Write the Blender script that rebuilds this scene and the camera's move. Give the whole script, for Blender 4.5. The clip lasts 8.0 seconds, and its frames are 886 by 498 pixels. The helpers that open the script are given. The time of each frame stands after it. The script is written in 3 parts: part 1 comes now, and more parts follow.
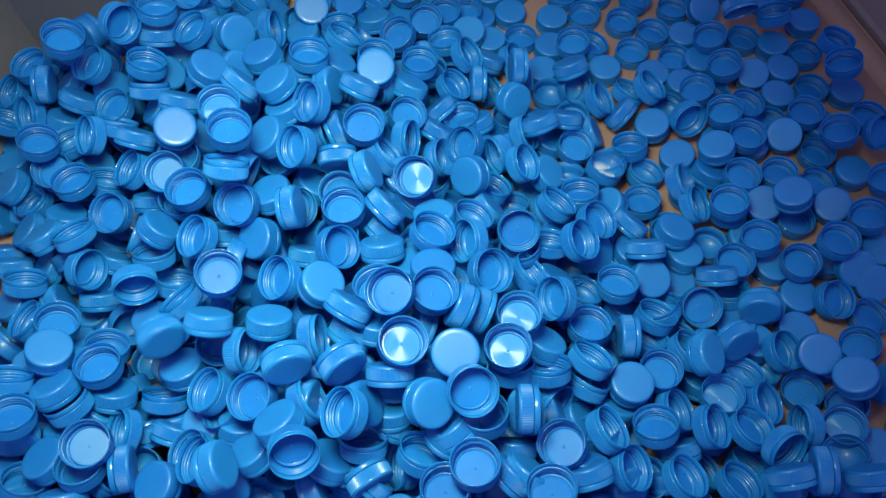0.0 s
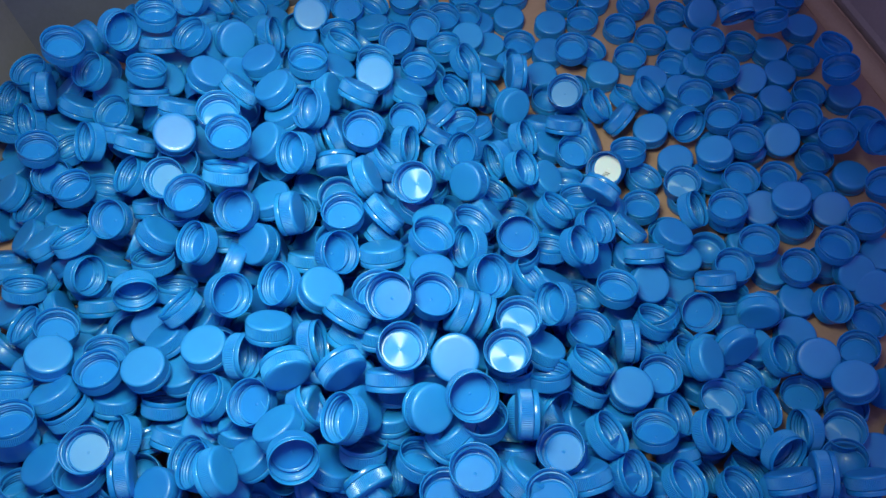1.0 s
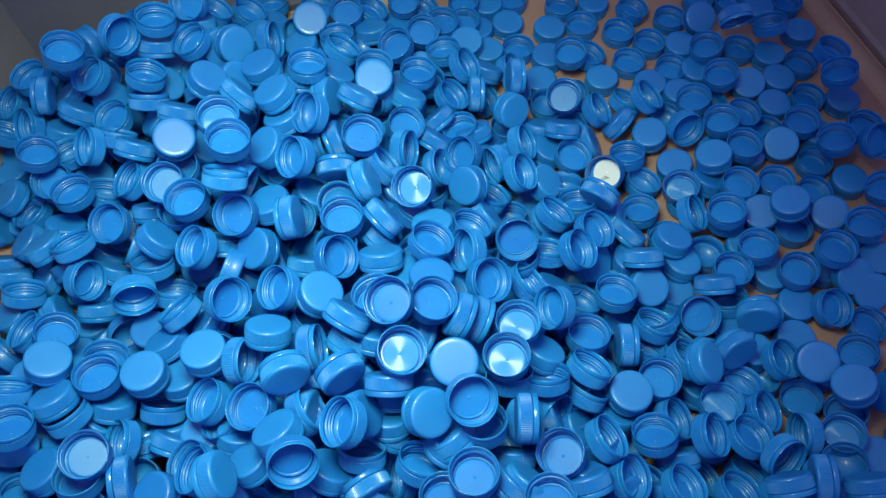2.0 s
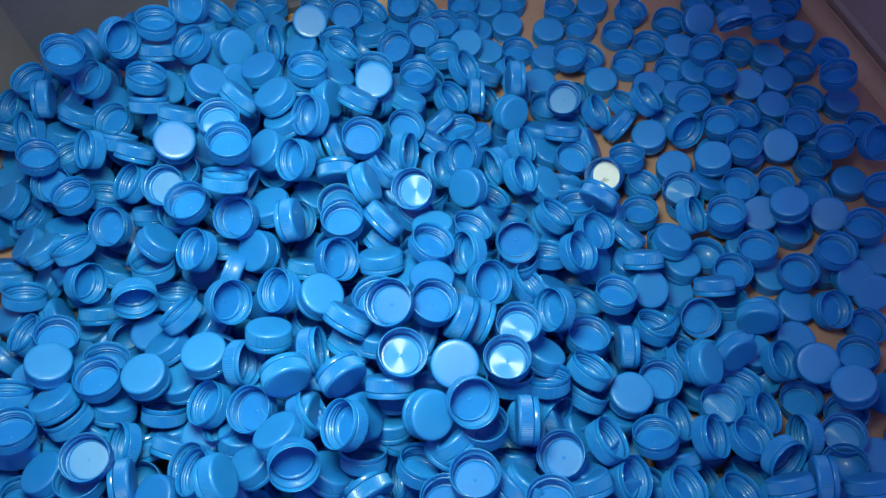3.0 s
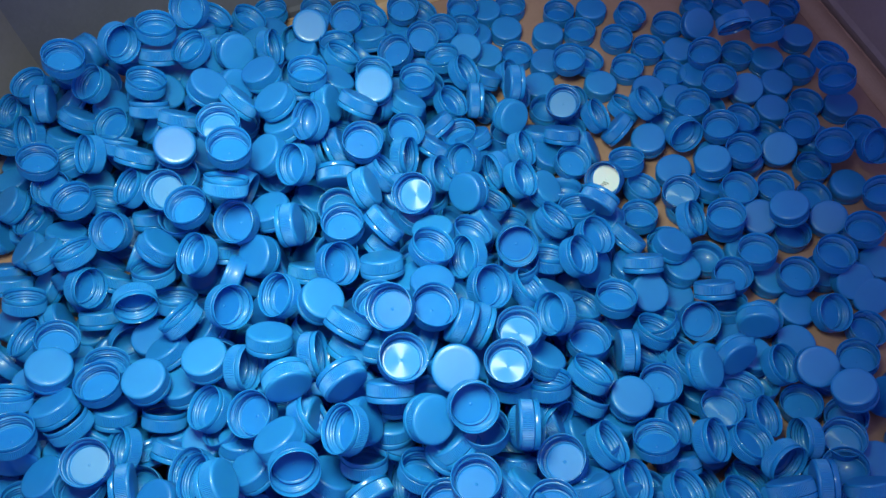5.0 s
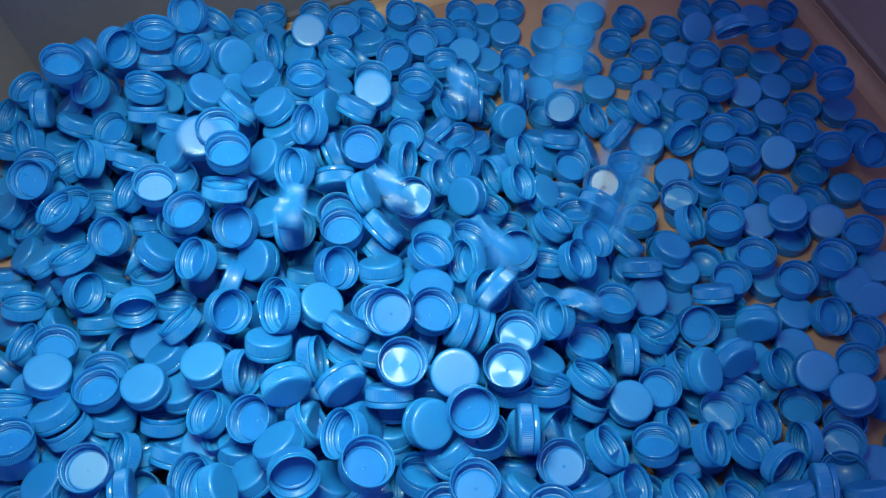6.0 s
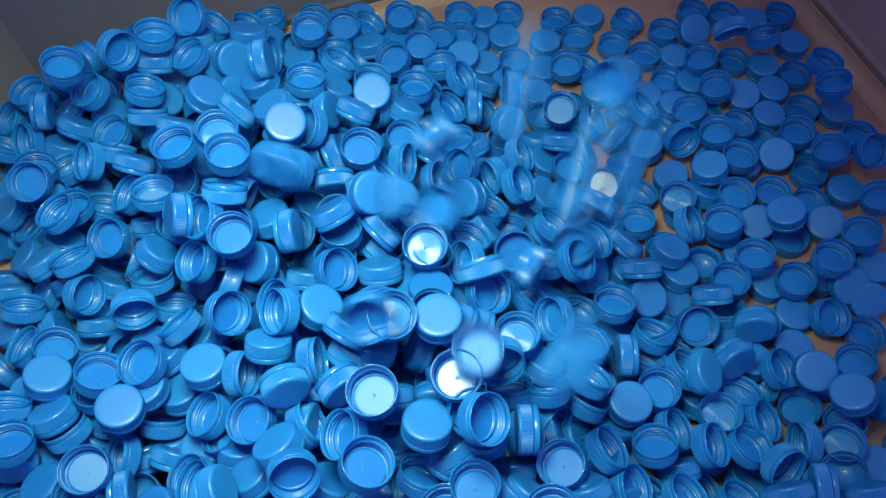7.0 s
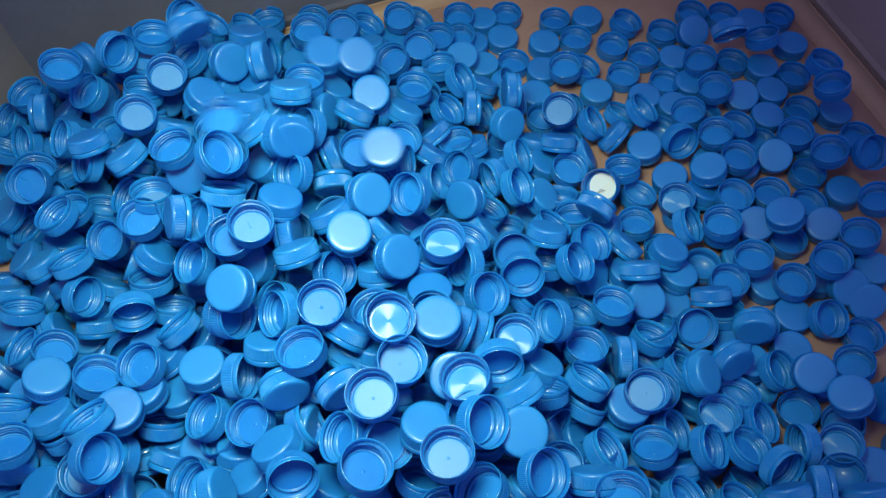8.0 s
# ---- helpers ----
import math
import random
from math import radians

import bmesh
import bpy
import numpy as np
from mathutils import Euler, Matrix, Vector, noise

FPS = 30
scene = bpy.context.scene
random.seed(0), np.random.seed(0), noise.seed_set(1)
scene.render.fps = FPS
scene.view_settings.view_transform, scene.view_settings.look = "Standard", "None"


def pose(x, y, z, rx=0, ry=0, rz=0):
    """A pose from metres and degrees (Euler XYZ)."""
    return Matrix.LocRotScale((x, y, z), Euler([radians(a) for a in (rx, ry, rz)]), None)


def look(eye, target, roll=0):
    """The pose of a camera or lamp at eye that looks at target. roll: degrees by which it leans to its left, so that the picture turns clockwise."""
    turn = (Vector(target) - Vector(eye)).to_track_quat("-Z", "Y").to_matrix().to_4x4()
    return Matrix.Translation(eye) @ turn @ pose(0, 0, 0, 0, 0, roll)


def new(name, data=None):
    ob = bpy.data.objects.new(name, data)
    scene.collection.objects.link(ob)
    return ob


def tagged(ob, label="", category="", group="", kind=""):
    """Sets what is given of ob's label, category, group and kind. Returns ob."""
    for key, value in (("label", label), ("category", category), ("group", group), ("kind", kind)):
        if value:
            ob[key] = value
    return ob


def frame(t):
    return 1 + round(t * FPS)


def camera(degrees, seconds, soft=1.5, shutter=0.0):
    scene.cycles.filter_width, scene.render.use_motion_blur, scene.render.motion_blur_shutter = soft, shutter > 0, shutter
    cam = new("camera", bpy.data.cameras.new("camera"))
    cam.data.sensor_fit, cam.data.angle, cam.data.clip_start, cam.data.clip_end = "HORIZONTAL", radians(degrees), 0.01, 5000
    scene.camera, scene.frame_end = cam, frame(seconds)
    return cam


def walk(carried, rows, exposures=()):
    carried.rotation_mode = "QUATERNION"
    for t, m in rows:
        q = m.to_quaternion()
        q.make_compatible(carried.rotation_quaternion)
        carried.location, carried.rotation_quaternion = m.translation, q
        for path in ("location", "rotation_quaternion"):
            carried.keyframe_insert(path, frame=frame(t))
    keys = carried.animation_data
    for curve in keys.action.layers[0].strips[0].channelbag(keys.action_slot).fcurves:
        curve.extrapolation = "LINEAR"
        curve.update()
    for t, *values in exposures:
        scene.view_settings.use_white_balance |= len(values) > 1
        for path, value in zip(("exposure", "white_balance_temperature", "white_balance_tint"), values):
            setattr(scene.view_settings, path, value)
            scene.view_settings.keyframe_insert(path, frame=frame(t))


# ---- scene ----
# The camera hangs over an open bin and drifts by a few millimetres.
cam = camera(58.0, 8.0, soft=1.55, shutter=0.5)
walk(cam, [
    (0.0, pose(0.0016, 0.0011, 0.5982, 28.087, 0.024, 0.388)),
    (0.5, pose(0.0018, 0.0005, 0.5981, 28.328, 0.034, 0.331)),
    (1.0, pose(0.0013, 0.0004, 0.5989, 28.499, 0.003, 0.244)),
    (1.5, pose(0.0022, 0.0003, 0.5989, 28.671, 0.056, 0.231)),
    (3.0, pose(0.0009, -0.0001, 0.6000, 28.947, 0.025, 0.049)),
    (3.5, pose(0.0001, -0.0000, 0.6000, 29.003, 0.006, 0.001)),
    (4.0, pose(-0.0003, -0.0001, 0.6000, 29.070, -0.006, -0.030)),
    (4.5, pose(-0.0001, 0.0002, 0.6003, 29.113, 0.021, -0.050)),
    (6.0, pose(-0.0002, 0.0013, 0.6015, 29.366, -0.039, -0.165)),
    (6.5, pose(0.0007, -0.0007, 0.6011, 29.606, 0.029, -0.200)),
    (7.0, pose(-0.0002, -0.0009, 0.6011, 29.677, -0.017, -0.289)),
    (7.5, pose(-0.0002, 0.0004, 0.6024, 29.546, -0.046, -0.323)),
    (8.0, pose(-0.0000, 0.0010, 0.6026, 29.586, -0.058, -0.333)),
])

# ---- light ----
world = bpy.data.worlds.new("workshop_air")
scene.world = world
world.use_nodes = True
world.node_tree.nodes["Background"].inputs["Color"].default_value = (0.54, 0.53, 1.0, 1)
world.node_tree.nodes["Background"].inputs["Strength"].default_value = 0.44
scene.view_settings.exposure = 0.0


def torch(name, watts, degrees, colour, m):
    data = bpy.data.lights.new(name, "SPOT")
    data.energy, data.color, data.shadow_soft_size = watts, colour, 0.09
    data.spot_size, data.spot_blend = radians(degrees), 1.0
    ob = new(name, data)
    ob.matrix_world = m
    return ob


# the work light hung over the heap
torch("work_light", 25.6, 88, (0.84, 1.0, 0.64), look((-0.07, 0.20, 0.62), (-0.093, 0.262, 0.10)))


# ---- materials ----
def nodes_of(name):
    mat = bpy.data.materials.new(name)
    mat.use_nodes = True
    nt = mat.node_tree
    return mat, nt, nt.nodes["Principled BSDF"]


def add(nt, kind, **values):
    n = nt.nodes.new(kind)
    for key, value in values.items():
        n.inputs[key.replace("_", " ")].default_value = value
    return n


def ramp(nt, stops):
    n = nt.nodes.new("ShaderNodeValToRGB")
    while len(n.color_ramp.elements) < len(stops):
        n.color_ramp.elements.new(0.5)
    for e, (at, colour) in zip(n.color_ramp.elements, stops):
        e.position, e.color = at, (*colour, 1)
    return n


def plastic(name, dark, light, rough, scratch=0.05, island=False, spin=False):
    """Moulded polypropylene: tone differs from cap to cap, with faint scuffs."""
    mat, nt, bsdf = nodes_of(name)
    coord = nt.nodes.new("ShaderNodeTexCoord")
    tone = add(nt, "ShaderNodeTexNoise", Scale=40.0, Detail=2.0)
    nt.links.new(coord.outputs["Object"], tone.inputs["Vector"])
    which = nt.nodes.new("ShaderNodeNewGeometry") if island else nt.nodes.new("ShaderNodeObjectInfo")
    source = which.outputs["Random Per Island" if island else "Random"]
    mix = nt.nodes.new("ShaderNodeMath")
    mix.operation = "MULTIPLY_ADD"
    mix.inputs[1].default_value = 0.45
    nt.links.new(source, mix.inputs[0])
    part_of = nt.nodes.new("ShaderNodeMath")
    part_of.operation = "MULTIPLY"
    part_of.inputs[1].default_value = 0.55
    nt.links.new(tone.outputs["Fac"], part_of.inputs[0])
    nt.links.new(part_of.outputs[0], mix.inputs[2])
    colours = ramp(nt, [(0.15, dark), (0.85, light)])
    nt.links.new(mix.outputs[0], colours.inputs["Fac"])
    nt.links.new(colours.outputs["Color"], bsdf.inputs["Base Color"])
    scuff = add(nt, "ShaderNodeTexNoise", Scale=420.0, Detail=4.0)
    nt.links.new(coord.outputs["Object"], scuff.inputs["Vector"])
    gloss = nt.nodes.new("ShaderNodeMapRange")
    gloss.inputs["To Min"].default_value, gloss.inputs["To Max"].default_value = rough - scratch, rough + scratch
    nt.links.new(scuff.outputs["Fac"], gloss.inputs["Value"])
    nt.links.new(gloss.outputs["Result"], bsdf.inputs["Roughness"])
    bump = add(nt, "ShaderNodeBump", Strength=0.03, Distance=0.0003)
    nt.links.new(scuff.outputs["Fac"], bump.inputs["Height"])
    nt.links.new(bump.outputs["Normal"], bsdf.inputs["Normal"])
    bsdf.inputs["IOR"].default_value = 1.5
    # light seeps through the thin walls
    bsdf.inputs["Subsurface Weight"].default_value = 0.2
    bsdf.inputs["Subsurface Radius"].default_value = (0.2, 0.6, 1.0)
    bsdf.inputs["Subsurface Scale"].default_value = 0.004
    bsdf.inputs["Coat Weight"].default_value = 0.22
    bsdf.inputs["Coat Roughness"].default_value = 0.14
    if spin:
        # concentric tool marks stretch the gleam across the disc
        turn = nt.nodes.new("ShaderNodeTangent")
        turn.direction_type, turn.axis = "RADIAL", "Z"
        nt.links.new(turn.outputs["Tangent"], bsdf.inputs["Tangent"])
        bsdf.inputs["Anisotropic"].default_value = 0.93
        bsdf.inputs["IOR"].default_value = 1.8
    return mat


BLUE = plastic("blue_plastic", (0.005, 0.138, 0.52), (0.012, 0.207, 0.64), 0.48)
BLUE_BAND = plastic("blue_plastic_band", (0.005, 0.138, 0.52), (0.012, 0.207, 0.64), 0.24, 0.04)
BLUE_LOOSE = plastic("blue_plastic_loose", (0.005, 0.138, 0.52), (0.012, 0.207, 0.64), 0.48, island=True)
BLUE_DISC = plastic("blue_disc", (0.006, 0.134, 0.53), (0.013, 0.20, 0.65), 0.46)
SHINY_DISC = plastic("turned_disc", (0.03, 0.20, 0.58), (0.05, 0.26, 0.66), 0.36, 0.05, spin=True)
SHINY_DISC.node_tree.nodes["Principled BSDF"].inputs["IOR"].default_value = 1.7
# blue disc with the lamp's pale reflection mixed into its base colour
PALE_SHEEN_DISC = plastic("pale_sheen_disc", (0.06, 0.215, 0.56), (0.09, 0.265, 0.62), 0.42)
for flat in (BLUE_DISC, PALE_SHEEN_DISC):
    flat.node_tree.nodes["Principled BSDF"].inputs["Coat Weight"].default_value = 0.0
    flat.node_tree.nodes["Principled BSDF"].inputs["Specular IOR Level"].default_value = 0.25
WHITE_DISC = plastic("white_disc", (0.60, 0.64, 0.76), (0.70, 0.74, 0.86), 0.42)


INK = plastic("grey_ink", (0.10, 0.11, 0.13), (0.15, 0.16, 0.18), 0.5)


def board(name, dark, light, rough, scale):
    """Worn sheet: broad stains, fine fibre and scuffs."""
    mat, nt, bsdf = nodes_of(name)
    coord = nt.nodes.new("ShaderNodeTexCoord")
    broad = add(nt, "ShaderNodeTexNoise", Scale=scale, Detail=5.0, Roughness=0.6)
    fine = add(nt, "ShaderNodeTexNoise", Scale=scale * 40, Detail=4.0)
    for n in (broad, fine):
        nt.links.new(coord.outputs["Object"], n.inputs["Vector"])
    both = nt.nodes.new("ShaderNodeMath")
    both.operation = "MULTIPLY_ADD"
    both.inputs[1].default_value = 0.25
    nt.links.new(fine.outputs["Fac"], both.inputs[0])
    nt.links.new(broad.outputs["Fac"], both.inputs[2])
    colours = ramp(nt, [(0.4, dark), (0.85, light)])
    nt.links.new(both.outputs[0], colours.inputs["Fac"])
    nt.links.new(colours.outputs["Color"], bsdf.inputs["Base Color"])
    bsdf.inputs["Roughness"].default_value = rough
    bump = add(nt, "ShaderNodeBump", Strength=0.25, Distance=0.001)
    nt.links.new(fine.outputs["Fac"], bump.inputs["Height"])
    nt.links.new(bump.outputs["Normal"], bsdf.inputs["Normal"])
    return mat


FLOOR_BOARD = board("brown_board", (0.26, 0.145, 0.13), (0.37, 0.22, 0.19), 0.55, 9.0)
# the floor's board again, lighter: the cove's highlight is put into its colour
LIT_COVE_BOARD = board("lit_turned_board", (0.34, 0.20, 0.15), (0.46, 0.29, 0.21), 0.38, 9.0)
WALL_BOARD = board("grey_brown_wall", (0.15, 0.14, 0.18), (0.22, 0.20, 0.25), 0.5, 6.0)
# paler than the other sides: stands in for light the lamp doesn't throw there
LIT_EAST_BOARD = board("lit_mauve_brown_wall", (0.36, 0.28, 0.275), (0.48, 0.38, 0.37), 0.5, 6.0)
# darker than the west side, whose stronger light is told by colour alone
SHADED_BACK_BOARD = board("shaded_slate_wall", (0.10, 0.10, 0.165), (0.15, 0.148, 0.225), 0.5, 6.0)
CONCRETE = board("concrete", (0.22, 0.21, 0.20), (0.32, 0.31, 0.30), 0.8, 2.0)


# ---- the bin ----
def mesh_of(name, bm, material, smooth=""):
    data = bpy.data.meshes.new(name)
    bm.normal_update()
    bm.to_mesh(data)
    bm.free()
    data.materials.append(material)
    if smooth == "all":
        data.polygons.foreach_set("use_smooth", [True] * len(data.polygons))
    return data


def prism(name, corners, z0, z1, material, bevel=0.0):
    bm = bmesh.new()
    low = [bm.verts.new((x, y, z0)) for x, y in corners]
    high = [bm.verts.new((x, y, z1)) for x, y in corners]
    bm.faces.new(high)
    bm.faces.new(low[::-1])
    for i in range(len(corners)):
        j = (i + 1) % len(corners)
        bm.faces.new((low[i], low[j], high[j], high[i]))
    bmesh.ops.recalc_face_normals(bm, faces=bm.faces)
    if bevel:
        bmesh.ops.bevel(bm, geom=bm.edges[:], offset=bevel, segments=2, affect="EDGES")
    return new(name, mesh_of(name, bm, material))


# inner corners of the bin, counter-clockwise
CORNERS = [Vector((-0.50, -0.42)), Vector((0.775, -0.42)), Vector((0.325, 0.773)), Vector((-0.37, 0.51))]
tagged(prism("floor", [tuple(c) for c in CORNERS], -0.02, 0.0, FLOOR_BOARD),
       "scuffed brown board floor of the bin", "bin floor", kind="structure")


def run(name, a, b, profile, material):
    """A profile of (outward, height) pairs drawn along the line from a to b."""
    along = (b - a).normalized()
    out = Vector((along.y, -along.x))
    bm = bmesh.new()
    rings = []
    for p in (a - along * 0.02, b + along * 0.02):
        rings.append([bm.verts.new((p.x + out.x * d, p.y + out.y * d, z)) for d, z in profile])
    n = len(profile)
    for i in range(n):
        j = (i + 1) % n
        bm.faces.new((rings[0][i], rings[0][j], rings[1][j], rings[1][i]))
    bm.faces.new(rings[0])
    bm.faces.new(rings[1][::-1])
    bmesh.ops.recalc_face_normals(bm, faces=bm.faces)
    return new(name, mesh_of(name, bm, material))


def bin_wall(name, a, b, material, label):
    """The floor board turns up in a cove; above a dark seam stands the side."""
    cove = []
    for k in range(9):
        t = math.pi / 2 * 0.9 * k / 8
        cove.append((-0.016 + 0.016 * math.sin(t), 0.0006 + 0.014 * (1 - math.cos(t))))
    cove += [(0.002, 0.0124), (0.003, 0.011), (0.003, -0.018), (-0.016, -0.018)]
    tagged(run("trim", a, b, cove, LIT_COVE_BOARD), "brown board turned up along the bin side, highlight in colour", "bin trim", kind="structure")
    side = [(0.009, 0.004), (0.008, 0.014), (0.010, 0.019), (0.022, 0.17), (0.024, 0.175), (0.028, 0.175), (0.030, 0.17), (0.015, 0.004)]
    return tagged(run(name, a, b, side, material), label, "bin wall", kind="structure")


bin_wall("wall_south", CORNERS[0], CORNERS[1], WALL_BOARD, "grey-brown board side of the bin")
bin_wall("wall_east", CORNERS[1], CORNERS[2], LIT_EAST_BOARD, "grey-brown bin side, light put into colour, above a dark seam")
bin_wall("wall_north", CORNERS[2], CORNERS[3], SHADED_BACK_BOARD, "slate-grey bin side behind the heap, shade put into colour")
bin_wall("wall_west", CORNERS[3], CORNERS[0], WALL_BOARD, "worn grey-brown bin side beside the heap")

# plain workshop around the bin
tagged(prism("ground", [(-2.5, -2.5), (2.5, -2.5), (2.5, 2.5), (-2.5, 2.5)], -0.10, -0.03, CONCRETE), "plain concrete workshop floor", "floor", kind="structure")


# ---- caps ----
TALL = 0.0127
GROW = 1.03  # 31 mm across


def lathe(bm, profile, segments, ripple=None):
    """Turn (radius, height) pairs about z; ripple(k, i, r) may change a radius."""
    rows = []
    for i, (r, z) in enumerate(profile):
        if r == 0:
            rows.append([bm.verts.new((0, 0, z * GROW))])
            continue
        row = []
        for k in range(segments):
            a = 2 * math.pi * k / segments
            q = ripple(k, i, r) if ripple else r
            row.append(bm.verts.new((q * GROW * math.cos(a), q * GROW * math.sin(a), z * GROW)))
        rows.append(row)
    for u, v in zip(rows, rows[1:]):
        for k in range(segments):
            j = (k + 1) % segments
            if len(u) == 1:
                bm.faces.new((u[0], v[k], v[j]))
            elif len(v) == 1:
                bm.faces.new((u[k], v[0], u[j]))
            else:
                bm.faces.new((u[k], v[k], v[j], u[j]))


def shell_mesh(name, ribs, segments, threads, material):
    """Flat top, ribbed skirt and threaded bore; the top looks along +z."""
    h = TALL / 2
    bm = bmesh.new()
    lathe(bm, [(0, h), (0.0110, h), (0.0132, h), (0.0138, h - 0.0002), (0.0143, h - 0.0005), (0.0147, h - 0.0011), (0.0148, h - 0.0016)], segments)
    skirt = [(0.0148, h - 0.0015), (0.0150, h - 0.0018), (0.0150, -h + 0.0041), (0.0147, -h + 0.0038), (0.0142, -h + 0.0037)]
    lathe(bm, skirt, ribs * 2, lambda k, i, r: r - (0.00042 if k % 2 and i in (1, 2) else 0.0))
    bore = [(0.0142, -h + 0.0037), (0.0140, -h + 0.0037)]
    first = len(bore)
    for i in range(threads):
        bore.append((0.0140, -h + 0.0040 + 0.0056 * i / (threads - 1)))
    # the wall meets the top, with the plug ring that seals the bottle's mouth standing inside it
    bore += [(0.0138, h - 0.0016), (0.0134, h - 0.0011), (0.0123, h - 0.0011), (0.0121, h - 0.0028), (0.0119, h - 0.0031), (0.0117, h - 0.0028), (0.0116, h - 0.0010), (0, h - 0.0008)]

    def ripple(k, i, r):
        if first <= i < first + threads:
            turn = ((i - first) / (threads - 1) * 2.6 + k / segments) % 1.0
            return r - 0.0010 * min(1.0, max(0.0, 1.5 - abs(turn - 0.5) / 0.14))
        return r

    lathe(bm, bore, segments, ripple)
    for f in bm.faces:
        f.smooth = not (f.calc_center_median().xy.length > 0.0145 and -h + 0.004 < f.calc_center_median().z < h - 0.0024)
    return mesh_of(name, bm, material)


def band_mesh(name, segments, material):
    """The tamper ring under the skirt."""
    h = TALL / 2
    bm = bmesh.new()
    ring = [(0.0144, -h + 0.0034), (0.01485, -h + 0.0032), (0.0150, -h + 0.0029), (0.0150, -h + 0.0004), (0.0149, -h + 0.0001), (0.0147, -h),
            (0.0145, -h + 0.0001), (0.0144, -h + 0.0005), (0.0140, -h + 0.0020), (0.0142, -h + 0.0034), (0.0144, -h + 0.0034)]
    lathe(bm, ring, segments)
    bmesh.ops.remove_doubles(bm, verts=bm.verts, dist=1e-6)
    bmesh.ops.recalc_face_normals(bm, faces=bm.faces)
    return mesh_of(name, bm, material, smooth="all")


def disc_mesh(name, segments, material):
    """The sealing disc in the cap: a flat with a faint groove and a moulding nub."""
    h = TALL / 2 - 0.0011
    bm = bmesh.new()
    lathe(bm, [(0.0116, h + 0.0002), (0.0114, h + 0.0001), (0.0111, h), (0.0100, h),
               (0.0060, h), (0.0012, h), (0.0009, h), (0.0006, h - 0.0004), (0, h - 0.0005)][::-1], segments)
    return mesh_of(name, bm, material, smooth="all")


SHELL = shell_mesh("shell", 84, 48, 20, BLUE)
BAND = band_mesh("tamper_band", 48, BLUE_BAND)
DISCS = {"": disc_mesh("sealing_disc", 40, BLUE_DISC), "shiny": disc_mesh("sealing_disc", 40, SHINY_DISC),
         "pale": disc_mesh("sealing_disc", 40, PALE_SHEEN_DISC), "white": disc_mesh("sealing_disc", 40, WHITE_DISC)}


def bar_mesh():
    bm = bmesh.new()
    bmesh.ops.create_cube(bm, size=1.0, matrix=Matrix.Diagonal((0.0007, 0.005, 0.0001, 1)))
    return mesh_of("print_bar", bm, INK)


PRINT_BAR = bar_mesh()


def standing(x, y, z, tilt, heading):
    """A pose in millimetres; the cap's closed top leans by tilt degrees from upright towards heading."""
    lean = Matrix.Rotation(radians(heading), 4, "Z") @ Matrix.Rotation(radians(tilt), 4, "Y")
    spin = (x * 37 + y * 91 + z * 53) % 360
    return Matrix.Translation((x / 1000, y / 1000, z / 1000)) @ lean @ Matrix.Rotation(radians(spin), 4, "Z")


INSIDE = {"": "", "shiny": ", gleaming disc inside", "pale": ", disc tinted pale with sheen", "white": ", whitish disc inside"}


top_places = []


def cap(x, y, z, tilt, heading, inside=""):
    """One bottle cap: shell, tamper band and sealing disc under an empty."""
    ob = new("bottle_cap")
    ob.empty_display_size = 0.01
    ob.matrix_world = standing(x, y, z, tilt, heading)
    top_places.append((Vector((x, y, z)) / 1000, standing(x, y, z, tilt, heading).col[2].xyz))
    if tilt > 115:
        how = "lying open side up" if tilt > 150 else "tipped, open side showing"
    elif tilt < 65:
        how = "lying closed side up" if tilt < 30 else "tipped, closed top showing"
    else:
        how = "standing on its ribbed edge"
    where = "on brown board" if z < 9 else "on the heap"
    label = f"blue bottle cap {how}{INSIDE[inside]}" if inside else f"blue plastic bottle cap {how} {where}"
    tagged(ob, label, "bottle cap", group="bottle caps in the bin")
    for name, data in (("shell", SHELL), ("tamper_band", BAND), ("sealing_disc", DISCS[inside])):
        piece = new(name, data)
        piece.parent = ob
        if inside == "white" and name == "sealing_disc":
            for k, (u, w) in enumerate(((0.0040, 0.0050), (0.0055, 0.0042), (0.0070, 0.0030))):
                bar = new("print_bar", PRINT_BAR)
                bar.parent = piece
                bar.matrix_basis = Matrix.Translation((u - 0.001, (-0.001, 0.0, 0.0015)[k], TALL / 2 - 0.0012)) @ Matrix.Diagonal((1, w / 0.005, 1, 1))
        if name == "sealing_disc" and inside:
            tagged(piece, {"shiny": "gleaming turned blue disc", "pale": "blue disc with pale sheen in its colour", "white": "whitish printed disc"}[inside])
    return ob


# caps too many to count and mostly covered: one heap
def covered_template():
    """A cap as one closed profile, for those deep in the heap."""
    h = TALL / 2
    bm = bmesh.new()
    profile = [(0, h), (0.0115, h), (0.0132, h), (0.0143, h - 0.0005), (0.0148, h - 0.0016), (0.0150, -h + 0.004), (0.0146, -h + 0.0036), (0.0150, -h + 0.003),
               (0.0150, -h + 0.0003), (0.0147, -h), (0.0144, -h + 0.0003), (0.0140, -h + 0.003), (0.0131, -h + 0.0045), (0.0140, -h + 0.0055), (0.0131, -h + 0.0068),
               (0.0140, -h + 0.0080), (0.0136, h - 0.0012), (0.0123, h - 0.0012), (0.0120, h - 0.0030), (0.0117, h - 0.0028), (0.0116, h - 0.0011), (0, h - 0.0011)]
    lathe(bm, profile, 28)
    for f in bm.faces:
        f.smooth = True
    return mesh_of("covered_cap", bm, BLUE)


